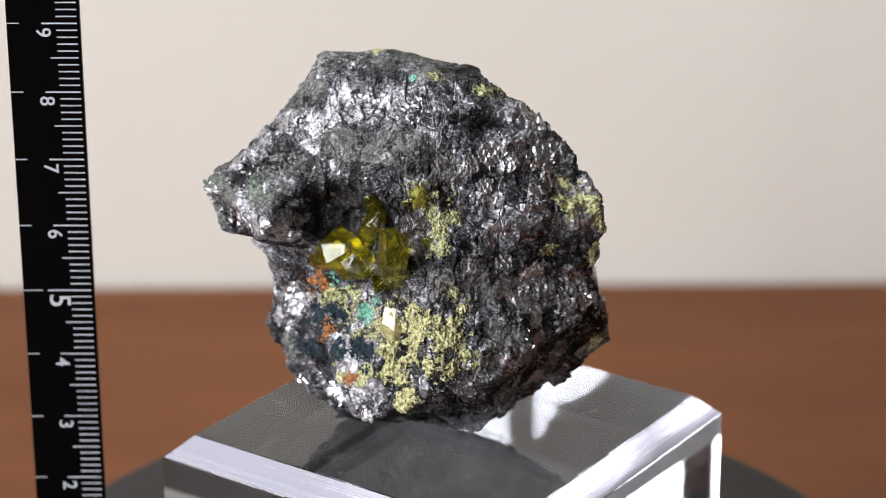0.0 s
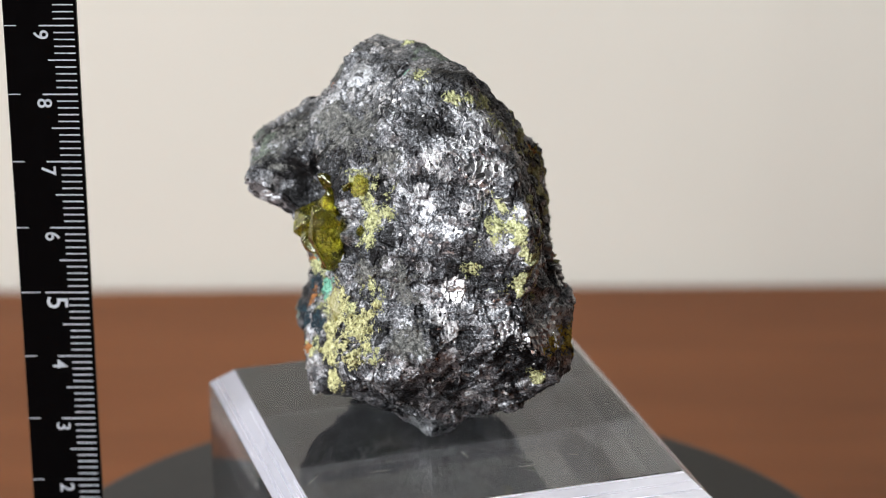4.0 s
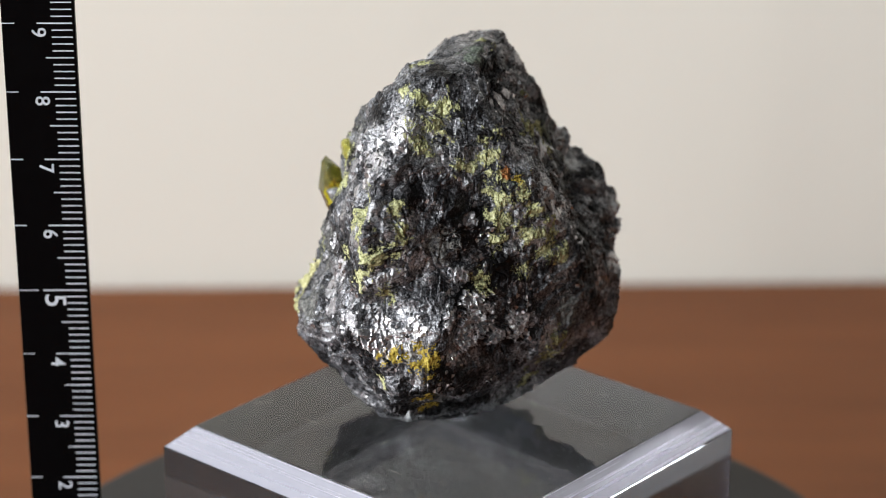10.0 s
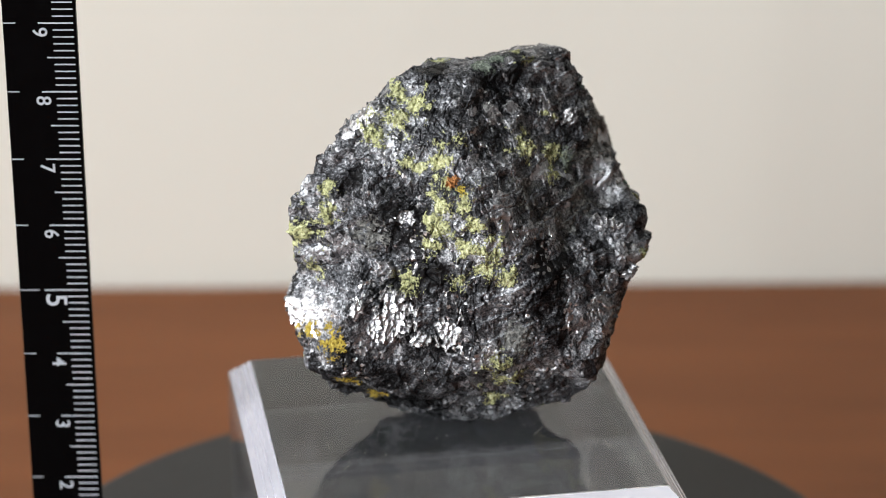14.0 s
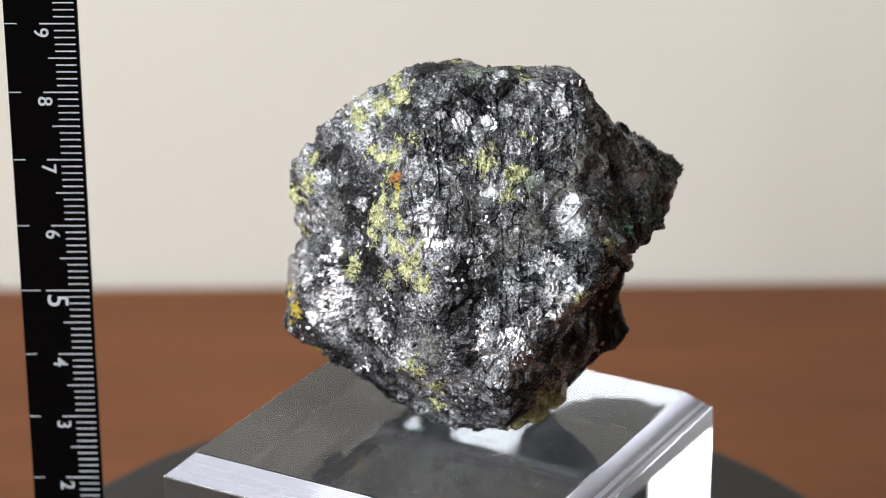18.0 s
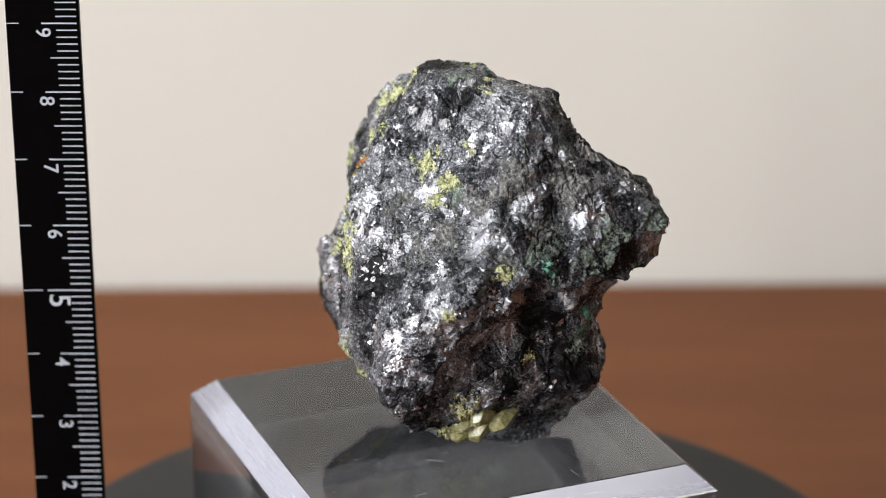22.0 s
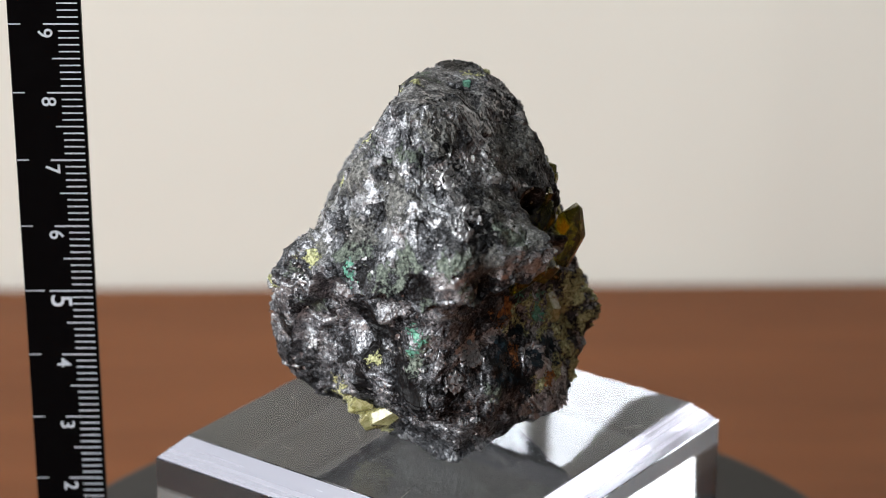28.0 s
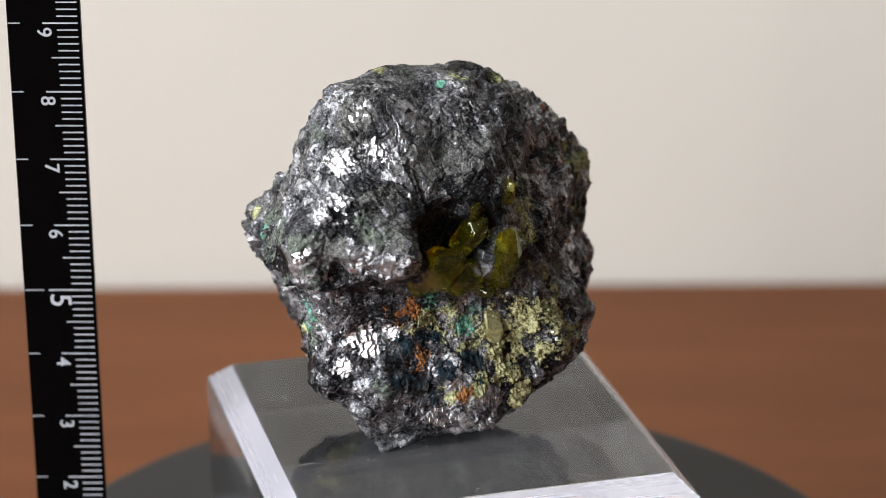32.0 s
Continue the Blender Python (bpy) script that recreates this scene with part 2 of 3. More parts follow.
WALL = wall_paint("white_paint", (0.79, 0.765, 0.70), (0.83, 0.805, 0.74))
# dark grey for the added unseen walls and ceiling, keeping fill on the rock low
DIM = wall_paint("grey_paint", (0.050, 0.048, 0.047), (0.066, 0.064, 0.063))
WOOD, DARK, CLEAR, CUT = table_wood(), stage_rubber(), acrylic(), sawn_acrylic()
DUST = material("dust", 0.8, 0.0, (0.45, 0.43, 0.40))[0]
BLACK, WHITE, ROCK, FLAKE = ruler_plastic(), white_print(), rock_material(), flake_material()
LIME = crystal_material("lime_crystal", (0.46, 0.42, 0.03), (0.88, 0.86, 0.22), 0.7)
OLIVE = crystal_material("olive_crystal", (0.50, 0.45, 0.006), (0.95, 0.90, 0.08), 0.97)
PALE = crystal_material("pale_yellow_crystal", (0.34, 0.32, 0.09), (0.76, 0.73, 0.40), 0.5)


# ---- mesh helpers ----
def mesh_of(name, bm, mat, smooth=False):
    me = bpy.data.meshes.new(name)
    bm.normal_update()
    bm.to_mesh(me)
    bm.free()
    me.materials.append(mat)
    for p in me.polygons:
        p.use_smooth = smooth
    return me


def part(name, bm, mat, parent, label="", smooth=False):
    ob = new(name, mesh_of(name, bm, mat, smooth))
    ob.parent = parent
    return tagged(ob, label)


def box(bm, x0, x1, y0, y1, z0, z1, bevel=0.0):
    got = bmesh.ops.create_cube(bm, size=1.0)["verts"]
    for v in got:
        v.co = Vector((x0 + (v.co.x + 0.5) * (x1 - x0), y0 + (v.co.y + 0.5) * (y1 - y0), z0 + (v.co.z + 0.5) * (z1 - z0)))
    if bevel:
        edges = list({e for v in got for e in v.link_edges})
        bmesh.ops.bevel(bm, geom=edges, offset=bevel, segments=2, affect="EDGES", profile=0.6)
    return bm


def boxed(*a, **k):
    return box(bmesh.new(), *a, **k)


def thing(name, place=(0, 0, 0), **tags):
    ob = new(name)
    ob.location = place
    ob.empty_display_size = 0.01
    return tagged(ob, **tags)


# ---- the room round the table: only the back wall is in view ----
X0, X1, Y0, Y1, Z0, Z1 = -0.80, 1.5, -1.8, 0.2477, -0.72, 1.5
YAW = 1.2                  # the table and the wall behind it stand a little askew to the camera


def structure(name, bm, mat, label, category):
    return tagged(new(name, mesh_of(name, bm, mat)), label, category, kind="structure")


back = boxed(X0 - 0.1, X1 + 0.1, 0, 0.1, Z0, Z1)
bmesh.ops.transform(back, matrix=pose(0, Y1, 0, 0, 0, YAW), verts=back.verts)
structure("wall_back", back, WALL, "plain warm white painted wall behind the table", "wall")
# the other walls and the ceiling are added, dark so that little light bounces back
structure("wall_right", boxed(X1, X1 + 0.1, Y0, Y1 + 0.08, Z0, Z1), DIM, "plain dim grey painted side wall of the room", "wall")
front = bmesh.new()      # with a small window
box(front, X0 - 0.1, -0.75, Y0 - 0.1, Y0, Z0, Z1)
box(front, -0.41, X1 + 0.1, Y0 - 0.1, Y0, Z0, Z1)
box(front, -0.75, -0.41, Y0 - 0.1, Y0, Z0, 0.49)
box(front, -0.75, -0.41, Y0 - 0.1, Y0, 0.95, Z1)
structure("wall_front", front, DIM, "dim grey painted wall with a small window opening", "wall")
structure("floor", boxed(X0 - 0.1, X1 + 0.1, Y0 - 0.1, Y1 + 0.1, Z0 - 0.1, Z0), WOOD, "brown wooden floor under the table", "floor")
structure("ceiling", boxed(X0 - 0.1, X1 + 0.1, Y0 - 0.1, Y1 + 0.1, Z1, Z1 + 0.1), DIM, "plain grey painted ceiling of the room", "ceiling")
# the left wall is built round a window opening
WY0, WY1, WZ0, WZ1 = -1.36, -0.20, 0.14, 1.02
left = bmesh.new()
box(left, X0 - 0.1, X0, Y0, WY0, Z0, Z1)
box(left, X0 - 0.1, X0, WY1, Y1, Z0, Z1)
box(left, X0 - 0.1, X0, WY0, WY1, Z0, WZ0)
box(left, X0 - 0.1, X0, WY0, WY1, WZ1, Z1)
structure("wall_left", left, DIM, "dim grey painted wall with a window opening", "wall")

table = thing("table", (0, -0.25, 0), label="reddish brown wooden table with a smooth satin top", category="table")
part("tabletop", boxed(-0.75, 0.75, -0.45, 0.4947, -0.03, 0.0, bevel=0.002), WOOD, table)
for lx in (-0.68, 0.68):
    for ly in (-0.38, 0.35):
        part("leg", boxed(lx - 0.03, lx + 0.03, ly - 0.03, ly + 0.03, Z0 - TABLE, -0.03), WOOD, table)

table.matrix_world = pose(0, 0, 0, 0, 0, YAW) @ pose(0, -0.25, TABLE)


# ---- the stage, the block and the ruler ----
def disc(radius, z0, z1, bevel, n=128):
    bm = bmesh.new()
    prof = [(radius - bevel, z1), (radius - bevel * 0.3, z1 - bevel * 0.3), (radius, z1 - bevel), (radius, z0)]
    rings = [[bm.verts.new((r * math.cos(2 * math.pi * i / n), r * math.sin(2 * math.pi * i / n), z)) for i in range(n)] for r, z in prof]
    for a, b in zip(rings, rings[1:]):
        for i in range(n):
            bm.faces.new((a[i], b[i], b[(i + 1) % n], a[(i + 1) % n]))
    bm.faces.new(rings[0])
    bm.faces.new(rings[-1][::-1])
    return bm


stage = thing("display_stage", (0, 0, 0), label="round dark grey matt display stage standing on the wooden table", category="turntable")
part("plate", disc(0.0670, 0.010, STAGE, 0.0012), DARK, stage)
part("base", disc(0.0600, TABLE, 0.010, 0.0008), DARK, stage)


def acrylic_block():
    bm = bmesh.new()
    a, b, t, z = 0.02639, 0.02978, BLOCK_TOP - 0.00015, 0.02546
    def ring(h, z):
        return [bm.verts.new((sx * h, sy * h, z)) for sx, sy in ((-1, -1), (1, -1), (1, 1), (-1, 1))]
    rings = [ring(b, 0.0), ring(b, z), ring(a, t)]
    for p, q in zip(rings, rings[1:]):
        for i in range(4):
            bm.faces.new((p[i], p[(i + 1) % 4], q[(i + 1) % 4], q[i]))
    bm.faces.new(rings[0][::-1])
    bm.faces.new(rings[-1])
    edges = [e for e in bm.edges if min(v.co.z for v in e.verts) > 0.001]
    bmesh.ops.bevel(bm, geom=edges, offset=0.00012, segments=2, affect="EDGES", profile=0.5)
    bmesh.ops.transform(bm, matrix=pose(0, 0.00103, 0, 0, 0, 56.42), verts=bm.verts)
    return bm


block_mesh = mesh_of("acrylic_block", acrylic_block(), CLEAR)
block_mesh.materials.append(CUT)
for face in block_mesh.polygons:          # the grooved chamfer round the top, whitened for the window's reflection
    face.material_index = int(0.6 < face.normal.z < 0.8 and face.area > 1e-5)
block = tagged(new("acrylic_block", block_mesh),
               "clear square acrylic display block with chamfered top edges", "display block")
block.location = (0, 0, STAGE + 0.00015)



def block_dust():
    """Specks of dust and short scratches on the block's top face, as slivers 0.03 mm high."""
    bm = bmesh.new()
    rng = random.Random(5)
    for k in range(90):
        x, y, a = rng.uniform(-0.025, 0.025), rng.uniform(-0.025, 0.025), rng.uniform(0, 3.14)
        long, wide = (rng.uniform(0.0012, 0.0028), 0.00007) if k < 9 else (rng.uniform(0.00008, 0.0003), rng.uniform(0.00006, 0.00018))
        sliver = boxed(-long / 2, long / 2, -wide / 2, wide / 2, 0.0, 0.00003)
        m = pose(0, 0.00103, 0, 0, 0, 56.42) @ Matrix.Translation((x, y, BLOCK_TOP - 0.00015)) @ Matrix.Rotation(a, 4, "Z")
        bmesh.ops.transform(sliver, matrix=m, verts=sliver.verts)
        me = bpy.data.meshes.new("sliver")
        sliver.to_mesh(me)
        sliver.free()
        bm.from_mesh(me)
        bpy.data.meshes.remove(me)
    return bm


tagged(part("dust", block_dust(), DUST, block, "pale specks of dust and scratches"), kind="stuff")

RX0, RX1 = -0.06122, -0.05100
ruler = thing("ruler", (0, 0, STAGE), label="narrow black plastic ruler with white centimetre scale standing upright", category="ruler")
part("strip", boxed(RX0, RX1, -0.0005, 0.0007, 0.0, 0.155, bevel=0.0002), BLACK, ruler)


def tick(x0, x1, z, wide=0.00016):
    part("tick", boxed(x0, x1, -0.00056, -0.0004, z - wide / 2, z + wide / 2), WHITE, ruler)


for mm in range(3, 131):
    z = mm / 1000 - 0.0006
    five = mm % 50 == 0
    if mm % 10 == 0:
        tick(RX1 - 0.0004 - (0.0062 if five else 0.0049), RX1 - 0.0004, z, 0.0002)
        tick(RX0 + 0.0001, RX0 + (0.0029 if five else 0.0018), z, 0.00014)
    else:
        tick(RX1 - 0.0004 - (0.0039 if mm % 5 == 0 else 0.0029), RX1 - 0.0004, z, 0.00018)


def numeral(text, x, z, size):
    c = bpy.data.curves.new("numeral", "FONT")
    c.body, c.size, c.extrude, c.align_x, c.align_y = text, size, 0.00005, "CENTER", "CENTER"
    c.offset = size * 0.006
    ob = new("numeral", c)
    me = bpy.data.meshes.new_from_object(ob.evaluated_get(bpy.context.evaluated_depsgraph_get()))
    bpy.data.objects.remove(ob)
    # the figures lie on their right side, their heads towards the scale
    me.transform(Matrix(((0, 1, 0, x), (0, 0, -1, -0.00056), (-1, 0, 0, z), (0, 0, 0, 1))).to_4x4())
    me.materials.append(WHITE)
    n = new("numeral", me)
    n.parent = ruler


for cm in range(1, 13):
    big = cm % 5 == 0
    numeral(str(cm), -0.0562 if not big else -0.0561, cm / 100 - (0.0022 if big else 0.0019), 0.0043 if big else 0.0029)


# ---- the mineral: broken faces, swellings and hollows about a centre, then ever finer breakage ----
ROCK_AT = Vector((-0.00446, 0.00073, 0.05497 - BLOCK_TOP))      # centre, over the block
# broken faces: azimuth and elevation of each face in degrees, and its distance from the centre in mm
FACETS = ((34, 56, 25.6), (261, 62, 25.7), (35, 19, 18.7), (37, 40, 22.5), (81, 31, 18.0), (145, 20, 23.9), (201, 31, 24.3),
          (235, 22, 17.8), (251, 39, 21.8), (254, 44, 23.2), (283, 18, 18.1), (299, 42, 24.0), (10, 10, 24.2), (46, 3, 18.1),
          (66, 10, 19.3), (118, -11, 23.5), (195, -10, 21.4), (227, 1, 16.5), (227, 1, 17.7), (247, 5, 16.4), (297, 12, 20.2),
          (51, -33, 21.3), (143, -40, 22.0), (146, -25, 21.3), (218, -34, 23.3), (311, -30, 24.5), (19, -55, 24.2), (83, -68,
          24.5), (264, -63, 24.0), (280, -49, 24.1))
# swellings (+) and hollows (-): azimuth, elevation, width in degrees, height in mm
LUMPS = ((250, 20, 8, 3.1), (245, -10, 15, -1.4), (300, -20, 11, 1.6), (315, 5, 15, -1.5), (195, -15, 11, -2.0), (270, 24, 8,
         -2.5), (205, -34, 8, 2.3), (340, 20, 8, 2.4), (185, 20, 6, 3.2), (195, 15, 6, -3.0), (250, -39, 11, 1.5), (125, 29, 8,
         -2.2), (50, 39, 11, 1.4), (120, 15, 8, 1.9), (220, 20, 11, 1.5), (220, 39, 8, -2.0), (125, -54, 8, -1.6), (225, -15, 8,
         -1.8), (345, 0, 6, -2.1), (5, -5, 6, 2.1), (185, 5, 6, 2.0), (280, -20, 6, 2.4), (315, 78, 6, 1.3), (15, 39, 8, -1.4))
KNOBS = ((175, -34, 8, 2.0), (180, -44, 6, -2.4), (100, 20, 8, -1.5), (110, 5, 6, 1.9), (210, 59, 8, 1.6), (240, 64, 8, -1.4),
         (130, 5, 6, -2.1), (325, -24, 8, -1.4), (225, -34, 6, 1.8), (355, 10, 6, -1.8), (335, -59, 6, -2.6), (160, 0, 6, 2.1),
         (155, -15, 11, -1.0), (105, -68, 6, -1.7), (130, 78, 6, 1.2), (215, 83, 6, -0.9), (310, -15, 6, 2.0), (270, -24, 6,
         -1.8), (140, 39, 6, -1.6), (140, 15, 8, 1.3), (275, -59, 8, -1.4), (315, -64, 11, 1.1))
RIBS = ((271, 22, 4.5, 3.4), (80, 45, 22, 0.6), (125, 10, 14, 0.8), (60, 35, 16, 0.4), (95, -35, 16, 0.4), (272, 50, 16, 0.5), (301, 10, 20, 0.4), (358, 75, 4.5, 1.3), (311, 5, 14, 0.5), (182, -25, 12, 0.5))          # a rib beside the large crystal, a tooth at the top and slight fullness elsewhere
HOLLOWS = ((233, 30, 11, -11.0), (241, 18, 9, -6.0), (250, 30, 9, -2.5), (225, 14, 8, -4.0))
# mineral crusts: azimuth, elevation, radius in mm
CRUSTS = {
    "yellow": ((338, 23, 1.9), (341, 15, 1.6), (338, 9, 2.0), (333, 25, 1.5), (327, 13, 1.0), (240, -23, 1.3), (248, -32, 1.3),
               (236, -36, 1.1), (222, -10, 1.6), (287, 0, 1.4), (232, -6, 1.4), (236, -16, 1.5), (288, -19, 1.4), (282, 44, 1.6), (289, 35, 1.3), (275, 45, 2.0),
               (336, 32, 1.4), (346, -23, 1.3), (300, 79, 1.3), (279, -8, 1.3), (348, 29, 1.5), (349, 20, 1.7), (345, 4, 1.2),
               (354, 51, 1.5), (4, 66, 1.7), (306, 81, 1.2), (344, 66, 1.0), (354, 58, 2.4), (292, -20, 1.1), (16, 48, 1.0)),
    "lime": ((226, -16, 1.4), (246, -22, 1.5), (232, -37, 1.4), (245, -35, 1.5), (238, -9, 1.4), (216, -12, 1.2), (250, -12, 1.3), (284, 28, 1.5), (282, 21, 1.4),
             (280, 38, 1.8), (289, 42, 1.3)),
    "lemon": ((33, 39, 2.4), (43, 38, 1.8), (30, 29, 1.9), (27, 21, 1.5), (54, 17, 2.0), (42, 7, 1.2), (20, 5, 1.5), (29, 53, 1.5),
              (61, -39, 2.1), (61, -52, 1.3), (10, 48, 1.3), (61, 8, 1.2), (48, 29, 1.3), (45, 20, 1.3), (88, 60, 1.8), (103, 46, 1.3),
              (109, 52, 1.3), (36, 58, 1.2), (117, 4, 1.3), (57, -29, 1.8), (120, 63, 0.9), (131, 76, 1.3), (133, 18, 1.4),
              (331, 67, 1.0), (148, 79, 1.0), (152, -24, 0.9), (345, 14, 1.7), (350, 24, 1.7)),
    "cream": ((116, -58, 2.6), (122, -46, 2.2), (128, -62, 1.8), (266, -10, 2.0), (271, -15, 2.6), (282, -13, 2.4), (261, -32, 2.3),
              (265, -38, 1.9), (258, -25, 2.0), (276, -22, 2.2), (255, -17, 1.6), (287, -8, 1.6), (269, -27, 2.2), (284, -20, 1.8)),
    "gold": ((359, -15, 2.0), (358, -32, 1.3), (356, -46, 1.4), (350, -14, 1.1), (41, 42, 0.9)),
    "orange": ((219, -25, 1.9), (212, -3, 1.5), (240, -36, 1.1), (38, 45, 0.8), (170, -40, 0.9)),
    "teal": ((242, -15, 1.3), (228, 1, 1.2), (262, 83, 0.5), (151, 16, 1.2), (173, -6, 1.2), (171, -10, 0.9), (248, -8, 1.0)),
    "verdigris": ((172, 21, 2.0), (163, 17, 1.8), (175, -7, 1.7), (183, 21, 1.8), (206, 28, 1.9), (187, 22, 1.4), (150, 53, 1.3),
                  (136, 84, 1.8), (153, 23, 1.5), (127, -2, 1.5), (112, 49, 1.6), (78, 83, 1.8), (39, 41, 1.5), (169, 52, 1.5),
                  (171, -16, 1.4), (202, 30, 1.6), (206, -31, 1.3), (169, 17, 1.4), (145, 22, 1.2), (128, 11, 1.1), (165, 13, 1.5), (178, 11, 1.5), (157, 9, 1.4), (190, 15, 1.5)),
    # dark smooth metal, with shade painted into the undercut and turned-away faces
    "slate_shade": ((191, -16, 3.8), (204, -8, 3.6), (187, -30, 3.0), (205, -24, 3.0), (154, -13, 3.2), (143, -34, 3.4), (137, -50, 3.0), (166, -26, 3.2),
              (150, -2, 2.4), (20, 30, 3.0), (30, 8, 3.4), (12, -5, 3.0), (15, -30, 2.8), (315, 62, 2.4), (222, -28, 4.0), (232, -18, 3.0)),
    "ash": ((207, 38, 3.2), (222, 56, 3.4), (243, 60, 3.2), (263, 60, 3.0), (214, 28, 2.6), (285, 50, 2.6), (196, 22, 2.4), (166, 40, 3.0), (150, 30, 2.6),
            (180, 60, 2.8), (136, 22, 2.4), (141, 45, 2.8), (95, 25, 2.4), (78, 42, 2.6), (112, 32, 2.4), (300, 5, 2.6), (285, 8, 2.2), (305, -12, 2.4),
            (112, 49, 1.8), (128, 40, 2.0), (2, 22, 2.2), (65, -18, 2.4)),
    "navy": ((243, -27, 2.0), (212, -21, 1.7), (230, -29, 1.8), (212, -31, 1.6), (223, -19, 1.3), (226, -38, 1.4)),
}
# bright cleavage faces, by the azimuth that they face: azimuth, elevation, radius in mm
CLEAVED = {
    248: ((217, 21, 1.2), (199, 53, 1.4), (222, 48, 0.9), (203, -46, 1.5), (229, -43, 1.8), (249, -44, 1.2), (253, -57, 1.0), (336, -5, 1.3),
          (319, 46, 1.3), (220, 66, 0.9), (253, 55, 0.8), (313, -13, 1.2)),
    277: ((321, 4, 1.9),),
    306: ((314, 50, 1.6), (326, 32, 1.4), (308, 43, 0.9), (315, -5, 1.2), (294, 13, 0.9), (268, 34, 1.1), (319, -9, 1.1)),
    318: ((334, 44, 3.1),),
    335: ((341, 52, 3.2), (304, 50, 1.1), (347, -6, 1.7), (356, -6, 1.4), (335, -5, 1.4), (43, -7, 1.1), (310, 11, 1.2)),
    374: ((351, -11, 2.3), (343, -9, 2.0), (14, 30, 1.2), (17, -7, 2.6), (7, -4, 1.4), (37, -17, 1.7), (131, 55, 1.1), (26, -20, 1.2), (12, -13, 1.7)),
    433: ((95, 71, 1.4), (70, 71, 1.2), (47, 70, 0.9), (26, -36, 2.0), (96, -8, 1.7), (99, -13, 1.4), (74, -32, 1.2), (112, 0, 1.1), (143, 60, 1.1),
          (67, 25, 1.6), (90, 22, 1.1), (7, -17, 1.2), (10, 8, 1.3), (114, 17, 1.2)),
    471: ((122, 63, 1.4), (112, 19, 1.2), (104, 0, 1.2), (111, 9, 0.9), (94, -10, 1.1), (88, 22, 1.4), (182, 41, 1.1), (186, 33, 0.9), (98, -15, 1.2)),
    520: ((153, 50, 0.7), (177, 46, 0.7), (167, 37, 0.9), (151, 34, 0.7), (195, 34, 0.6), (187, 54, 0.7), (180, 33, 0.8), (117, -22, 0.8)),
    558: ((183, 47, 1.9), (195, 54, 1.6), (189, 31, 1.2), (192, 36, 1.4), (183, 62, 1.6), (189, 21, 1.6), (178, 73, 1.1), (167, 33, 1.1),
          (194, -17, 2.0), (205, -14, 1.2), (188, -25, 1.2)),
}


def way(az, el):
    a, e = radians(az), radians(el)
    return np.array((math.cos(e) * math.cos(a), math.cos(e) * math.sin(a), math.sin(e)))


def hashed(ix, iy, iz, salt):
    """A random number from 0 to 1 for each whole cell."""
    h = ix * np.uint32(374761393) + iy * np.uint32(668265263) + iz * np.uint32(1274126177) + np.uint32(salt * 974634141 % 2 ** 32)
    h = (h ^ (h >> np.uint32(13))) * np.uint32(1103515245)
    h = (h ^ (h >> np.uint32(16))) * np.uint32(2246822519)
    return ((h ^ (h >> np.uint32(15))) & np.uint32(0xFFFFFF)).astype(np.float32) / np.float32(0xFFFFFF)


def value_noise(p, salt):
    """Smooth noise from -1 to 1 at the points p, with cells of size 1."""
    i = np.floor(p)
    f = (p - i).astype(np.float32)
    i = i.astype(np.int32).astype(np.uint32)
    f = f * f * f * (f * (f * 6 - 15) + 10)
    out = 0.0
    for dx in (0, 1):
        for dy in (0, 1):
            for dz in (0, 1):
                w = (f[:, 0] if dx else 1 - f[:, 0]) * (f[:, 1] if dy else 1 - f[:, 1]) * (f[:, 2] if dz else 1 - f[:, 2])
                out = out + w * hashed(i[:, 0] + np.uint32(dx), i[:, 1] + np.uint32(dy), i[:, 2] + np.uint32(dz), salt)
    return out * 2 - 1


def fractal(p, salt, octaves=4, gain=0.55):
    out, amp = 0.0, 1.0
    for k in range(octaves):
        out = out + amp * value_noise(p * 2.03 ** k + 17.3 * k, salt + k)
        amp *= gain
    return out


def chips(p, salt, steep, lift=0.35):
    """Broken chips: each cell is a small plane with a tilt and a level of its own. Cells of size 1."""
    i = np.floor(p - 0.5).astype(np.int32)
    best = np.full(len(p), 9.0, np.float32)
    level = np.zeros(len(p), np.float32)
    for dx in (0, 1):
        for dy in (0, 1):
            for dz in (0, 1):
                c = i + np.array((dx, dy, dz), np.int32)
                u = c.astype(np.uint32)
                d = (p - c).astype(np.float32) - np.stack([hashed(u[:, 0], u[:, 1], u[:, 2], salt + k) for k in range(3)], 1)
                r = (d * d).sum(1)
                near = np.nonzero(r < best)[0]
                best[near] = r[near]
                v, dn = u[near], d[near]
                g = [hashed(v[:, 0], v[:, 1], v[:, 2], salt + 5 + k) * 2 - 1 for k in range(4)]
                level[near] = steep * (dn[:, 0] * g[0] + dn[:, 1] * g[1] + dn[:, 2] * g[2]) + lift * g[3]
    return level


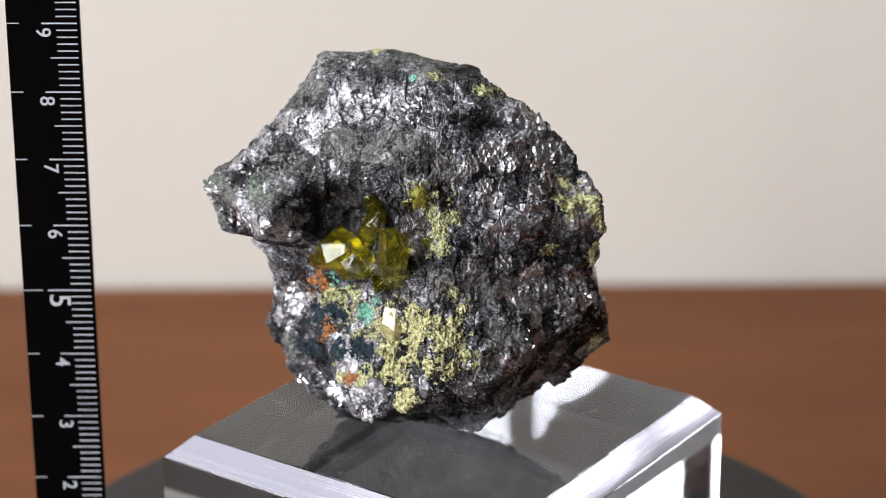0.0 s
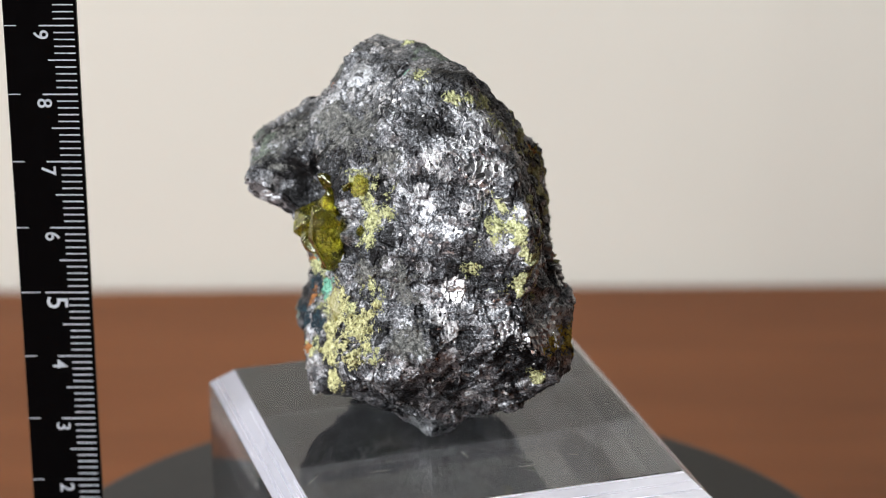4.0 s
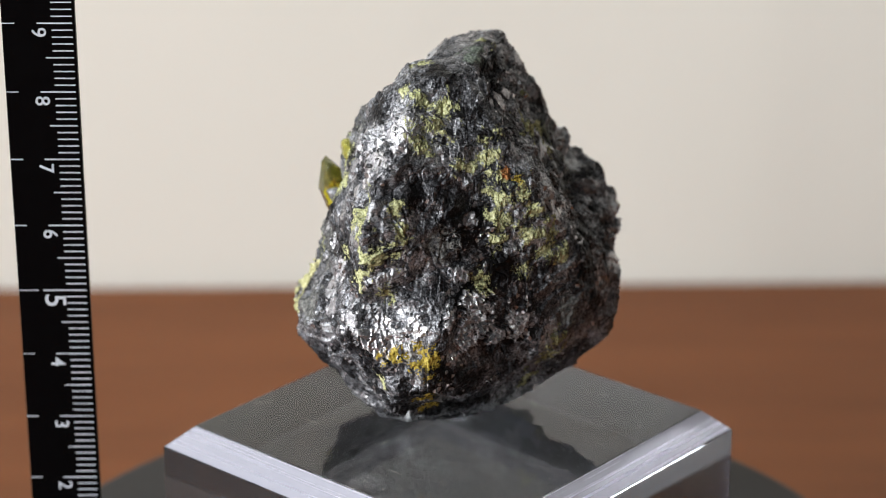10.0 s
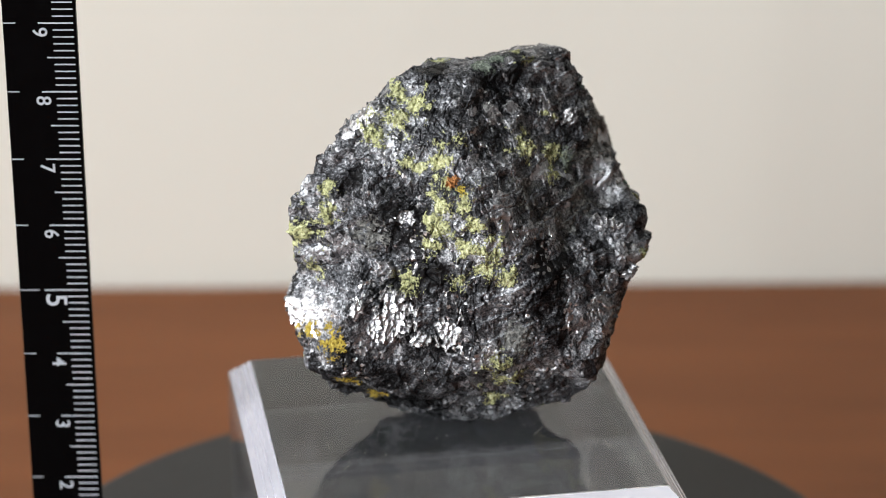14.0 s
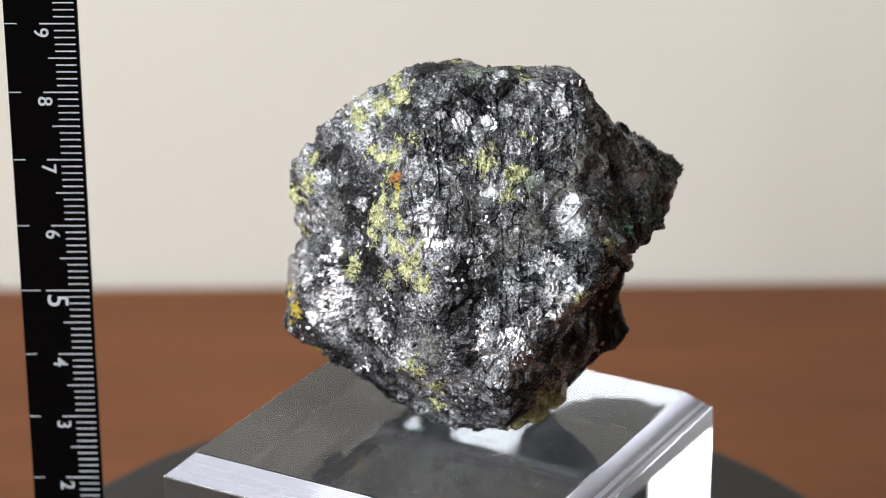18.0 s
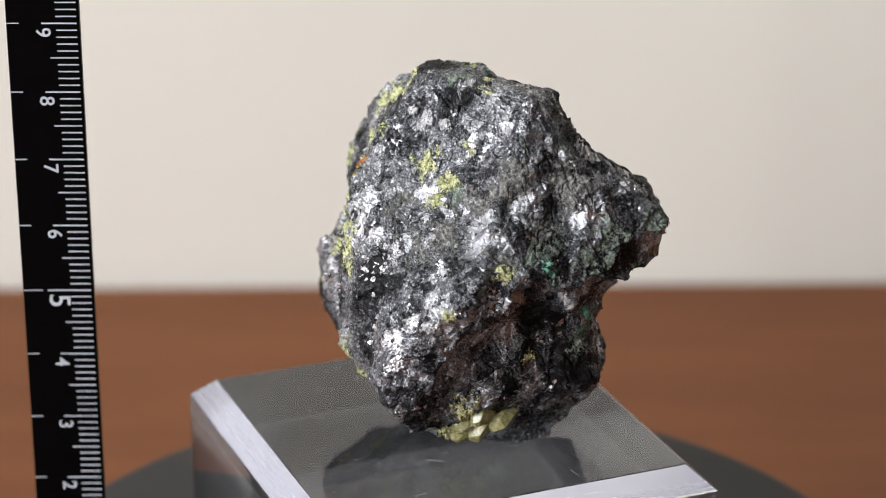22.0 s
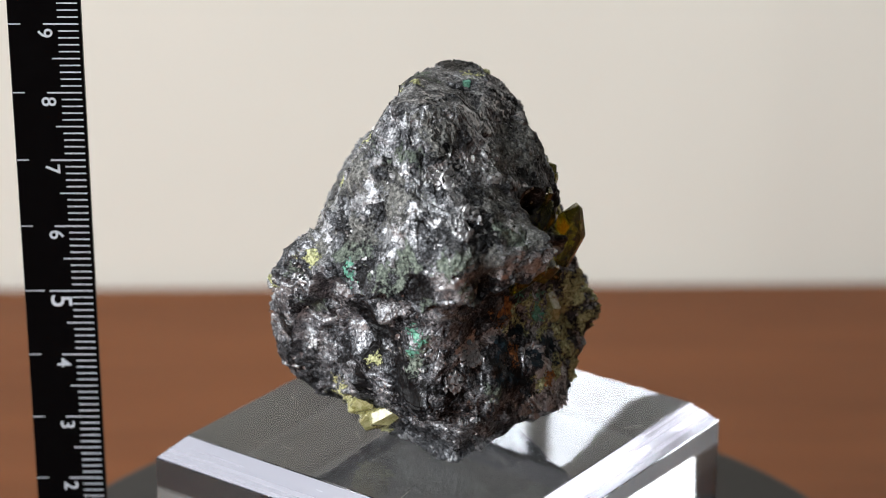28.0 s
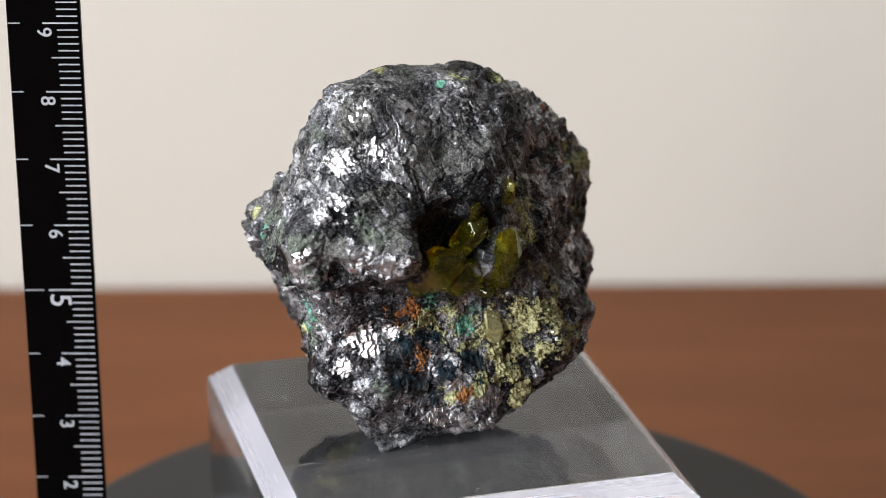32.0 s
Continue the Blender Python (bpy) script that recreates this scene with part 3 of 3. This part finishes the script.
def shards(p, salt, steep, ridged, lift=0.35, bow=1.2):
    """Shell-like fractures that meet in sharp ridges, or, when not ridged, blunt blocks that meet in sharp notches."""
    i = np.floor(p - 0.5).astype(np.int32)
    sign = 1.0 if ridged else -1.0
    level = np.full(len(p), 9.0, np.float32)
    for dx in (0, 1):
        for dy in (0, 1):
            for dz in (0, 1):
                c = i + np.array((dx, dy, dz), np.int32)
                u = c.astype(np.uint32)
                d = (p - c).astype(np.float32) - np.stack([hashed(u[:, 0], u[:, 1], u[:, 2], salt + k) for k in range(3)], 1)
                g = [hashed(u[:, 0], u[:, 1], u[:, 2], salt + 5 + k) * 2 - 1 for k in range(4)]
                plane = steep * (d[:, 0] * g[0] + d[:, 1] * g[1] + d[:, 2] * g[2]) + lift * g[3]
                level = np.minimum(level, sign * plane + bow * (d * d).sum(1))
    return sign * (level - 0.35)


def plates(p, salt, slope, size):
    """Small cleavage plates with one lean: each cell, size mm wide, is a plane of the given slope about its own middle."""
    q = p / size
    i = np.floor(q - 0.5).astype(np.int32)
    best = np.full(len(q), 9.0)
    level = np.zeros(len(q))
    for corner in range(8):
        c = i + np.array((corner & 1, corner >> 1 & 1, corner >> 2), np.int32)
        u = c.astype(np.uint32)
        away = q - c - np.stack([hashed(u[:, 0], u[:, 1], u[:, 2], salt + k) for k in range(3)], 1)
        r = (away * away).sum(1)
        near = r < best
        best[near] = r[near]
        level[near] = size * (away[near] @ slope) + 0.12 * (hashed(u[near, 0], u[near, 1], u[near, 2], salt + 7) - 0.5)
    return level


def ledge(d):
    """The overhanging spur, a shelf that climbs round the rock, its height in mm along the unit vectors d."""
    az = np.degrees(np.arctan2(d[:, 1], d[:, 0])) % 360
    el = np.degrees(np.arcsin(np.clip(d[:, 2], -1, 1)))
    rim = np.interp(az, (170, 190, 200, 210, 220, 230, 240, 250), (7, 9, 12, 12.5, 15.5, 19.5, 24.5, 31))
    high = np.interp(az, (158, 180, 190, 200, 210, 220, 230, 240, 255, 265), (0, 3.5, 8, 9, 8.5, 7.8, 5.0, 3.2, 1.0, 0))
    wave = 0.9 * np.sin(radians(1) * az * 17) + 0.6 * np.sin(radians(1) * az * 43 + 1)
    spur = high * step(el - rim + wave, -1.8, 2.2) * (1 - step(el - rim, 8, 49))
    # a shallow undercut on the far side
    rim = np.interp(az, (104, 121, 131, 140, 154, 168, 185), (-32, -7, 3, 10, 9, 9, 6))
    deep = np.interp(az, (98, 110, 122, 136, 152, 166, 182), (0, 1.6, 2.8, 4.2, 4.2, 3.0, 0.4))
    return spur - deep * (1 - step(el - rim + 1.5 * wave, -1.2, 1.6)) * step(el - rim, -46, -16)


def rock_reach(d):
    """Distance from the rock's centre to its surface, in mm, along the unit vectors d, before the fine breakage."""
    s = 0.0
    for az, el, far in FACETS:
        s = s + np.maximum(d @ way(az, el) / far, 0) ** 70
    r = s ** (-1 / 70)
    for az, el, wide, high in LUMPS + KNOBS + RIBS:
        r = r + high * np.exp(-(np.arccos(np.clip(d @ way(az, el), -1, 1)) / radians(wide)) ** 2)
    for az, el, wide, high in HOLLOWS:
        r = r + high * np.exp(-(np.arccos(np.clip(d @ way(az, el), -1, 1)) / radians(wide)) ** 8)
    return r + 0.25 + ledge(d)


def rock_normal(w):
    """The rough outward normal where the unit vector w leaves the rock."""
    side = np.cross(w, (0.3, 0.2, 0.93))
    side /= np.linalg.norm(side)
    up = np.cross(side, w)
    ring = np.stack([w + 0.09 * (math.cos(a) * side + math.sin(a) * up) for a in (0, 1.571, 3.142, 4.712)])
    ring /= np.linalg.norm(ring, axis=1)[:, None]
    q = ring * rock_reach(ring)[:, None]
    n = np.cross(q[0] - q[2], q[1] - q[3])
    return n / np.linalg.norm(n) * np.sign(n @ w)


def step(x, a, b):
    x = np.clip((x - a) / (b - a), 0, 1)
    return x * x * (3 - 2 * x)


def rock_surface(n_az, n_el):
    az = np.arange(n_az) * 2 * np.pi / n_az
    el = np.linspace(-np.pi / 2 + 0.004, np.pi / 2 - 0.004, n_el)
    a, e = np.meshgrid(az, el)
    d = np.stack((np.cos(e) * np.cos(a), np.cos(e) * np.sin(a), np.sin(e)), -1).reshape(-1, 3)
    r = rock_reach(d)
    p = d * r[:, None]                                     # mm
    warp = np.stack([fractal(p / 5.0, 31 + k, 3) for k in range(3)], 1)
    rough = 0.25 * fractal(p / 5.0 + 3, 3, 3) + 1.0 * shards(p / 8.0 + 0.08 * warp, 45, 1.1, True, bow=0.9) + 0.40 * shards(p / 4.2 + 0.06 * warp, 41, 1.4, False, bow=0.9)
    rough = rough + 0.40 * shards(p / 2.3 + 0.08 * warp, 61, 1.5, True, bow=1.3) + 0.10 * shards(p / 1.1 + 0.1 * warp, 65, 1.4, True, bow=1.3)
    rough = rough + (0.02 + 0.07 * step(fractal(p / 4.0 + 7, 71, 2), -0.3, 0.5)) * chips(p / 0.8 + 0.25 * warp, 81, 1.3, 0.3) + 0.03 * fractal(p / 0.5, 11, 2, 0.6)
    # thin broken layers that end in little ledges
    sheet = p @ way(300, 62) / 3.0 + 0.5 * fractal(p / 9.0 + 2, 51, 2)
    rough = rough + 0.40 * (sheet - np.floor(sheet) - 0.5) * step(fractal(p / 9.0 + 4, 57, 2), 0.0, 0.5)
    rough = rough - 0.28 * np.exp(-(fractal(p / 8.0 + 5, 23, 4) / 0.035) ** 2)                      # cracks
    rough = rough - 0.25 * np.maximum(1 - 4.0 * np.abs(fractal(p / 3.6 + 9, 27, 3)), 0) ** 2 + 0.06     # creases
    blotch = fractal(p / 1.7, 77, 5, 0.7)

    def spot(az, el, size):
        """The points near one spot of the surface, their distances in radii, and the spot's own place."""
        w = way(az, el)
        at = w * rock_reach(w[None])[0]
        near = np.nonzero(d @ w > 0.93)[0]
        return near, np.linalg.norm(p[near] - at, axis=1) / size, at, w

    crust = {name: np.zeros(len(p)) for name in (*CRUSTS, "flake")}
    for name, spots in CRUSTS.items():
        for spec in spots:
            near, gap, at, w = spot(*spec)
            crust[name][near] = np.maximum(crust[name][near], step(1.45 - gap + 0.8 * blotch[near], 0.0, 1.3))
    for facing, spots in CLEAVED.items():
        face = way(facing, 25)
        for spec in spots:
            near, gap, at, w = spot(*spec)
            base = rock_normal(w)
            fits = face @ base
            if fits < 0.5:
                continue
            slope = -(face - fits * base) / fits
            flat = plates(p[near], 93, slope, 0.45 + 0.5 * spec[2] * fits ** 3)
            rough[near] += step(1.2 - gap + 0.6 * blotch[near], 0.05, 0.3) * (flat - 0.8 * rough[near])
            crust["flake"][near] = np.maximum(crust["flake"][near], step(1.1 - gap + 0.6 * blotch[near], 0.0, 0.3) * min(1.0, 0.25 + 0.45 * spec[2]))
    crust["yellow"] = np.maximum(np.maximum(crust["yellow"], crust.pop("lemon")), crust.pop("lime"))
    lumpy = np.abs(fractal(p / 0.6, 87, 3))
    rough = rough + (0.02 + 0.25 * lumpy) * (crust["yellow"] + crust["orange"] + crust["gold"]) + (0.05 + 0.5 * lumpy) * crust["cream"] - 0.10 * crust["flake"]
    # break the surface along its own normals rather than straight out from the centre
    q = p.reshape(n_el, n_az, 3)
    hop = n_az // 160
    across = np.roll(q, -hop, 1) - np.roll(q, hop, 1)
    rows = np.arange(n_el)
    along = q[np.minimum(rows + hop, n_el - 1)] - q[np.maximum(rows - hop, 0)]
    n = np.cross(across, along).reshape(-1, 3)
    n = n / np.maximum(np.linalg.norm(n, axis=1), 1e-9)[:, None]
    polar = step(np.abs(d[:, 2]), 0.97, 0.995)[:, None]
    n = (1 - polar) * (0.7 * n + 0.3 * d) + polar * d
    p = p + n / np.linalg.norm(n, axis=1)[:, None] * rough[:, None]
    p[:, 2] = np.minimum(p[:, 2], 27.6 + 0.4 * np.maximum(p[:, 2] - 27.6, 0))          # the blunt top
    low = -ROCK_AT.z * 1000 + 0.05
    p[:, 2] = np.maximum(p[:, 2], low + 0.15 * np.maximum(p[:, 2] - low, -1.5))
    p[:, 2] = np.maximum(p[:, 2], low)
    return p, crust


def rock_body(n_az=1480, n_el=730):
    p, crust = rock_surface(n_az, n_el)
    n = len(p)
    verts = np.concatenate((p, p[:n_az].mean(0)[None], p[-n_az:].mean(0)[None])) / 1000 + np.array(ROCK_AT)
    j, i = np.meshgrid(np.arange(n_el - 1), np.arange(n_az), indexing="ij")
    k = (i + 1) % n_az
    quads = np.stack((j * n_az + i, j * n_az + k, (j + 1) * n_az + k, (j + 1) * n_az + i), -1).reshape(-1, 4)
    c = np.arange(n_az)
    low = np.stack((np.full(n_az, n), (c + 1) % n_az, c), 1)
    top = (n_el - 1) * n_az
    high = np.stack((np.full(n_az, n + 1), top + c, top + (c + 1) % n_az), 1)
    me = bpy.data.meshes.new("rock")
    me.from_pydata(verts, [], quads.tolist() + low.tolist() + high.tolist())
    for name, mask in crust.items():
        a = me.attributes.new(name, "FLOAT", "POINT")
        a.data.foreach_set("value", np.concatenate((mask, mask[:1], mask[-1:])).astype(np.float32))
    me.polygons.foreach_set("use_smooth", np.ones(len(me.polygons), bool))
    me.materials.append(ROCK)
    return me, p.reshape(n_el, n_az, 3)


specimen = thing("mineral_specimen", (0, 0, STAGE + BLOCK_TOP),
                 label="rough dark grey metallic mineral specimen with yellow crusts and olive crystals", category="mineral")
rock_mesh, SURFACE = rock_body()
rock = new("rock", rock_mesh)
rock.parent = specimen


def on_rock(d):
    """The broken surface's point along the direction d, in mm from the rock's centre."""
    n_el, n_az = SURFACE.shape[:2]
    i = int(round(math.atan2(d[1], d[0]) / (2 * math.pi) * n_az)) % n_az
    j = min(max(int(round((math.asin(d[2]) + math.pi / 2) / math.pi * (n_el - 1))), 0), n_el - 1)
    return SURFACE[j, i]


GRAINS = bmesh.new()


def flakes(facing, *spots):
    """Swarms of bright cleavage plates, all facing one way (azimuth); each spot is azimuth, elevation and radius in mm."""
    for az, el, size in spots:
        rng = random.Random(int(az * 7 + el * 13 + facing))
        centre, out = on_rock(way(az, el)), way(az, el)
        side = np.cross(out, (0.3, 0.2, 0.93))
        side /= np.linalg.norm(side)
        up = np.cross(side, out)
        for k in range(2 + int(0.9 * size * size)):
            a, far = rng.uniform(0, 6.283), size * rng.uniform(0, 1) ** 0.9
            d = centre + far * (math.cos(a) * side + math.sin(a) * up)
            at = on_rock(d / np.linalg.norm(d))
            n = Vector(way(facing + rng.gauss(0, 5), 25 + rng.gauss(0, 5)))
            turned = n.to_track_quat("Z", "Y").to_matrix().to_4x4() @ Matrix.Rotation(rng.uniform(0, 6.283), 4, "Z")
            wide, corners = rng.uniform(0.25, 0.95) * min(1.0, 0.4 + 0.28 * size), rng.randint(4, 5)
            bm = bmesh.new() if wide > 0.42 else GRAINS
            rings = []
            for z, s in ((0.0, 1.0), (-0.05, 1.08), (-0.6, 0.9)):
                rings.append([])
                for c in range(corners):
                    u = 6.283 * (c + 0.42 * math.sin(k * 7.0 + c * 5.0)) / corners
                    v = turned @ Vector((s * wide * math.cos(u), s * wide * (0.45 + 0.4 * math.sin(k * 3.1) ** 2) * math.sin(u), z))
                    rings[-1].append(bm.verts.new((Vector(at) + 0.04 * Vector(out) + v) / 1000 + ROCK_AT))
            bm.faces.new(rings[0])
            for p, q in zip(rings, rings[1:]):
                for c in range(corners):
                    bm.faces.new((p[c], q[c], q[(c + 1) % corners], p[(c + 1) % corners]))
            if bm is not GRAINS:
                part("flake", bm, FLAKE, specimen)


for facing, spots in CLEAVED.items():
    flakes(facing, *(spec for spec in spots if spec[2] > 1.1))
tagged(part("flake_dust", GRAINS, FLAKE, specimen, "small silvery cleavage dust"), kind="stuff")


def crystal(place, size, axis, mat, label, seed):
    """One blunt crystal; its place from the rock's centre and its size along three axes in mm, the longest along axis."""
    rng = random.Random(seed)
    bm = bmesh.new()
    pts = []
    for k in range(6):
        ang = 2 * math.pi * (k + rng.uniform(-0.22, 0.22)) / 6
        for z, s in ((-0.5, 0.8), (rng.uniform(0.0, 0.25), 1.0), (0.5, rng.uniform(0.2, 0.55))):
            pts.append(bm.verts.new((0.5 * s * math.cos(ang) * size[0], 0.5 * s * math.sin(ang) * size[1], (z + rng.uniform(-0.07, 0.07)) * size[2])))
    bmesh.ops.convex_hull(bm, input=pts)
    bmesh.ops.delete(bm, geom=[v for v in bm.verts if not v.link_faces], context="VERTS")
    bmesh.ops.dissolve_limit(bm, angle_limit=radians(8), verts=bm.verts, edges=bm.edges)
    bmesh.ops.bevel(bm, geom=list(bm.edges), offset=0.022 * min(size), segments=1, affect="EDGES", profile=0.6)
    turned = Vector(axis).to_track_quat("Z", "Y").to_matrix().to_4x4() @ pose(0, 0, 0, 0, 0, rng.uniform(0, 60))
    bmesh.ops.transform(bm, matrix=Matrix.Translation(ROCK_AT) @ Matrix.Scale(0.001, 4) @ Matrix.Translation(place) @ turned, verts=bm.verts)
    return part("crystal", bm, mat, specimen, label)


YELLOW = "translucent olive yellow crystal with glassy faces"
crystal((-2.9, -17.7, 6.3), (5.4, 4.4, 9.0), (-0.12, -0.34, 0.94), OLIVE, YELLOW, 1)
crystal((-8.4, -13.6, 3.7), (5.8, 5.0, 7.2), (0.65, -0.6, -0.35), OLIVE, YELLOW, 2)
crystal((-5.6, -13.4, 9.2), (4.4, 3.8, 6.0), (0.4, -0.45, 0.8), OLIVE, YELLOW, 3)
crystal((0.7, -14.3, 13.4), (3.8, 3.0, 4.2), (0.1, -0.5, 0.8), LIME, YELLOW, 4)
crystal((-10.8, -11.6, 4.8), (7.0, 6.0, 8.4), (0.5, -0.6, 0.35), OLIVE, YELLOW, 6)
crystal((-2.6, -14.2, 11.8), (2.4, 2.1, 7.4), (0.66, -0.43, 0.61), OLIVE, YELLOW, 7)
crystal((1.2, -14.4, 6.0), (3.2, 2.6, 5.4), (0.2, -0.5, 0.7), OLIVE, YELLOW, 9)
crystal((-4.2, -14.6, 1.4), (3.8, 3.4, 4.2), (-0.2, -0.8, -0.3), OLIVE, YELLOW, 10)
crystal((-5.0, -13.6, 12.2), (3.4, 3.0, 5.0), (-0.5, -0.6, 0.5), OLIVE, YELLOW, 11)
CLOUDY = "cloudy pale yellow crystal"
crystal((-3.1, -15.2, -4.9), (3.8, 3.0, 4.8), (-0.1, -0.3, -1.0), PALE, CLOUDY, 5)
crystal((-1.8, -14.6, -9.4), (2.6, 2.2, 2.8), (0.3, -0.6, -0.4), PALE, CLOUDY, 8)
for k, (x, y, z, wide) in enumerate(((-8.6, 9.8, -17.0, 5.0), (-6.2, 10.4, -18.0, 5.6), (-4.0, 10.0, -19.4, 4.8), (-7.6, 8.8, -19.8, 5.2),
                                     (-5.2, 8.6, -21.0, 5.0), (-10.4, 7.6, -18.6, 4.4))):
    crystal((x, y, z), (wide, wide * 0.8, wide * 1.1), (0.2 * (k % 3) - 0.2, 0.7, -0.5), PALE, CLOUDY, 20 + k)


def turn(t):
    """The angle of block and mineral at t seconds, in degrees: a steady turn clockwise, seen from above."""
    return -0.9 - 9.691 * t + 0.35 * math.sin(2 * math.pi * t / 32)


def motions():
    times = list(range(0, 33, 4))
    for ob in (block, specimen):
        z = ob.location.z
        walk(ob, [(t, pose(0, 0, z, 0, 0, turn(t))) for t in times])


motions()
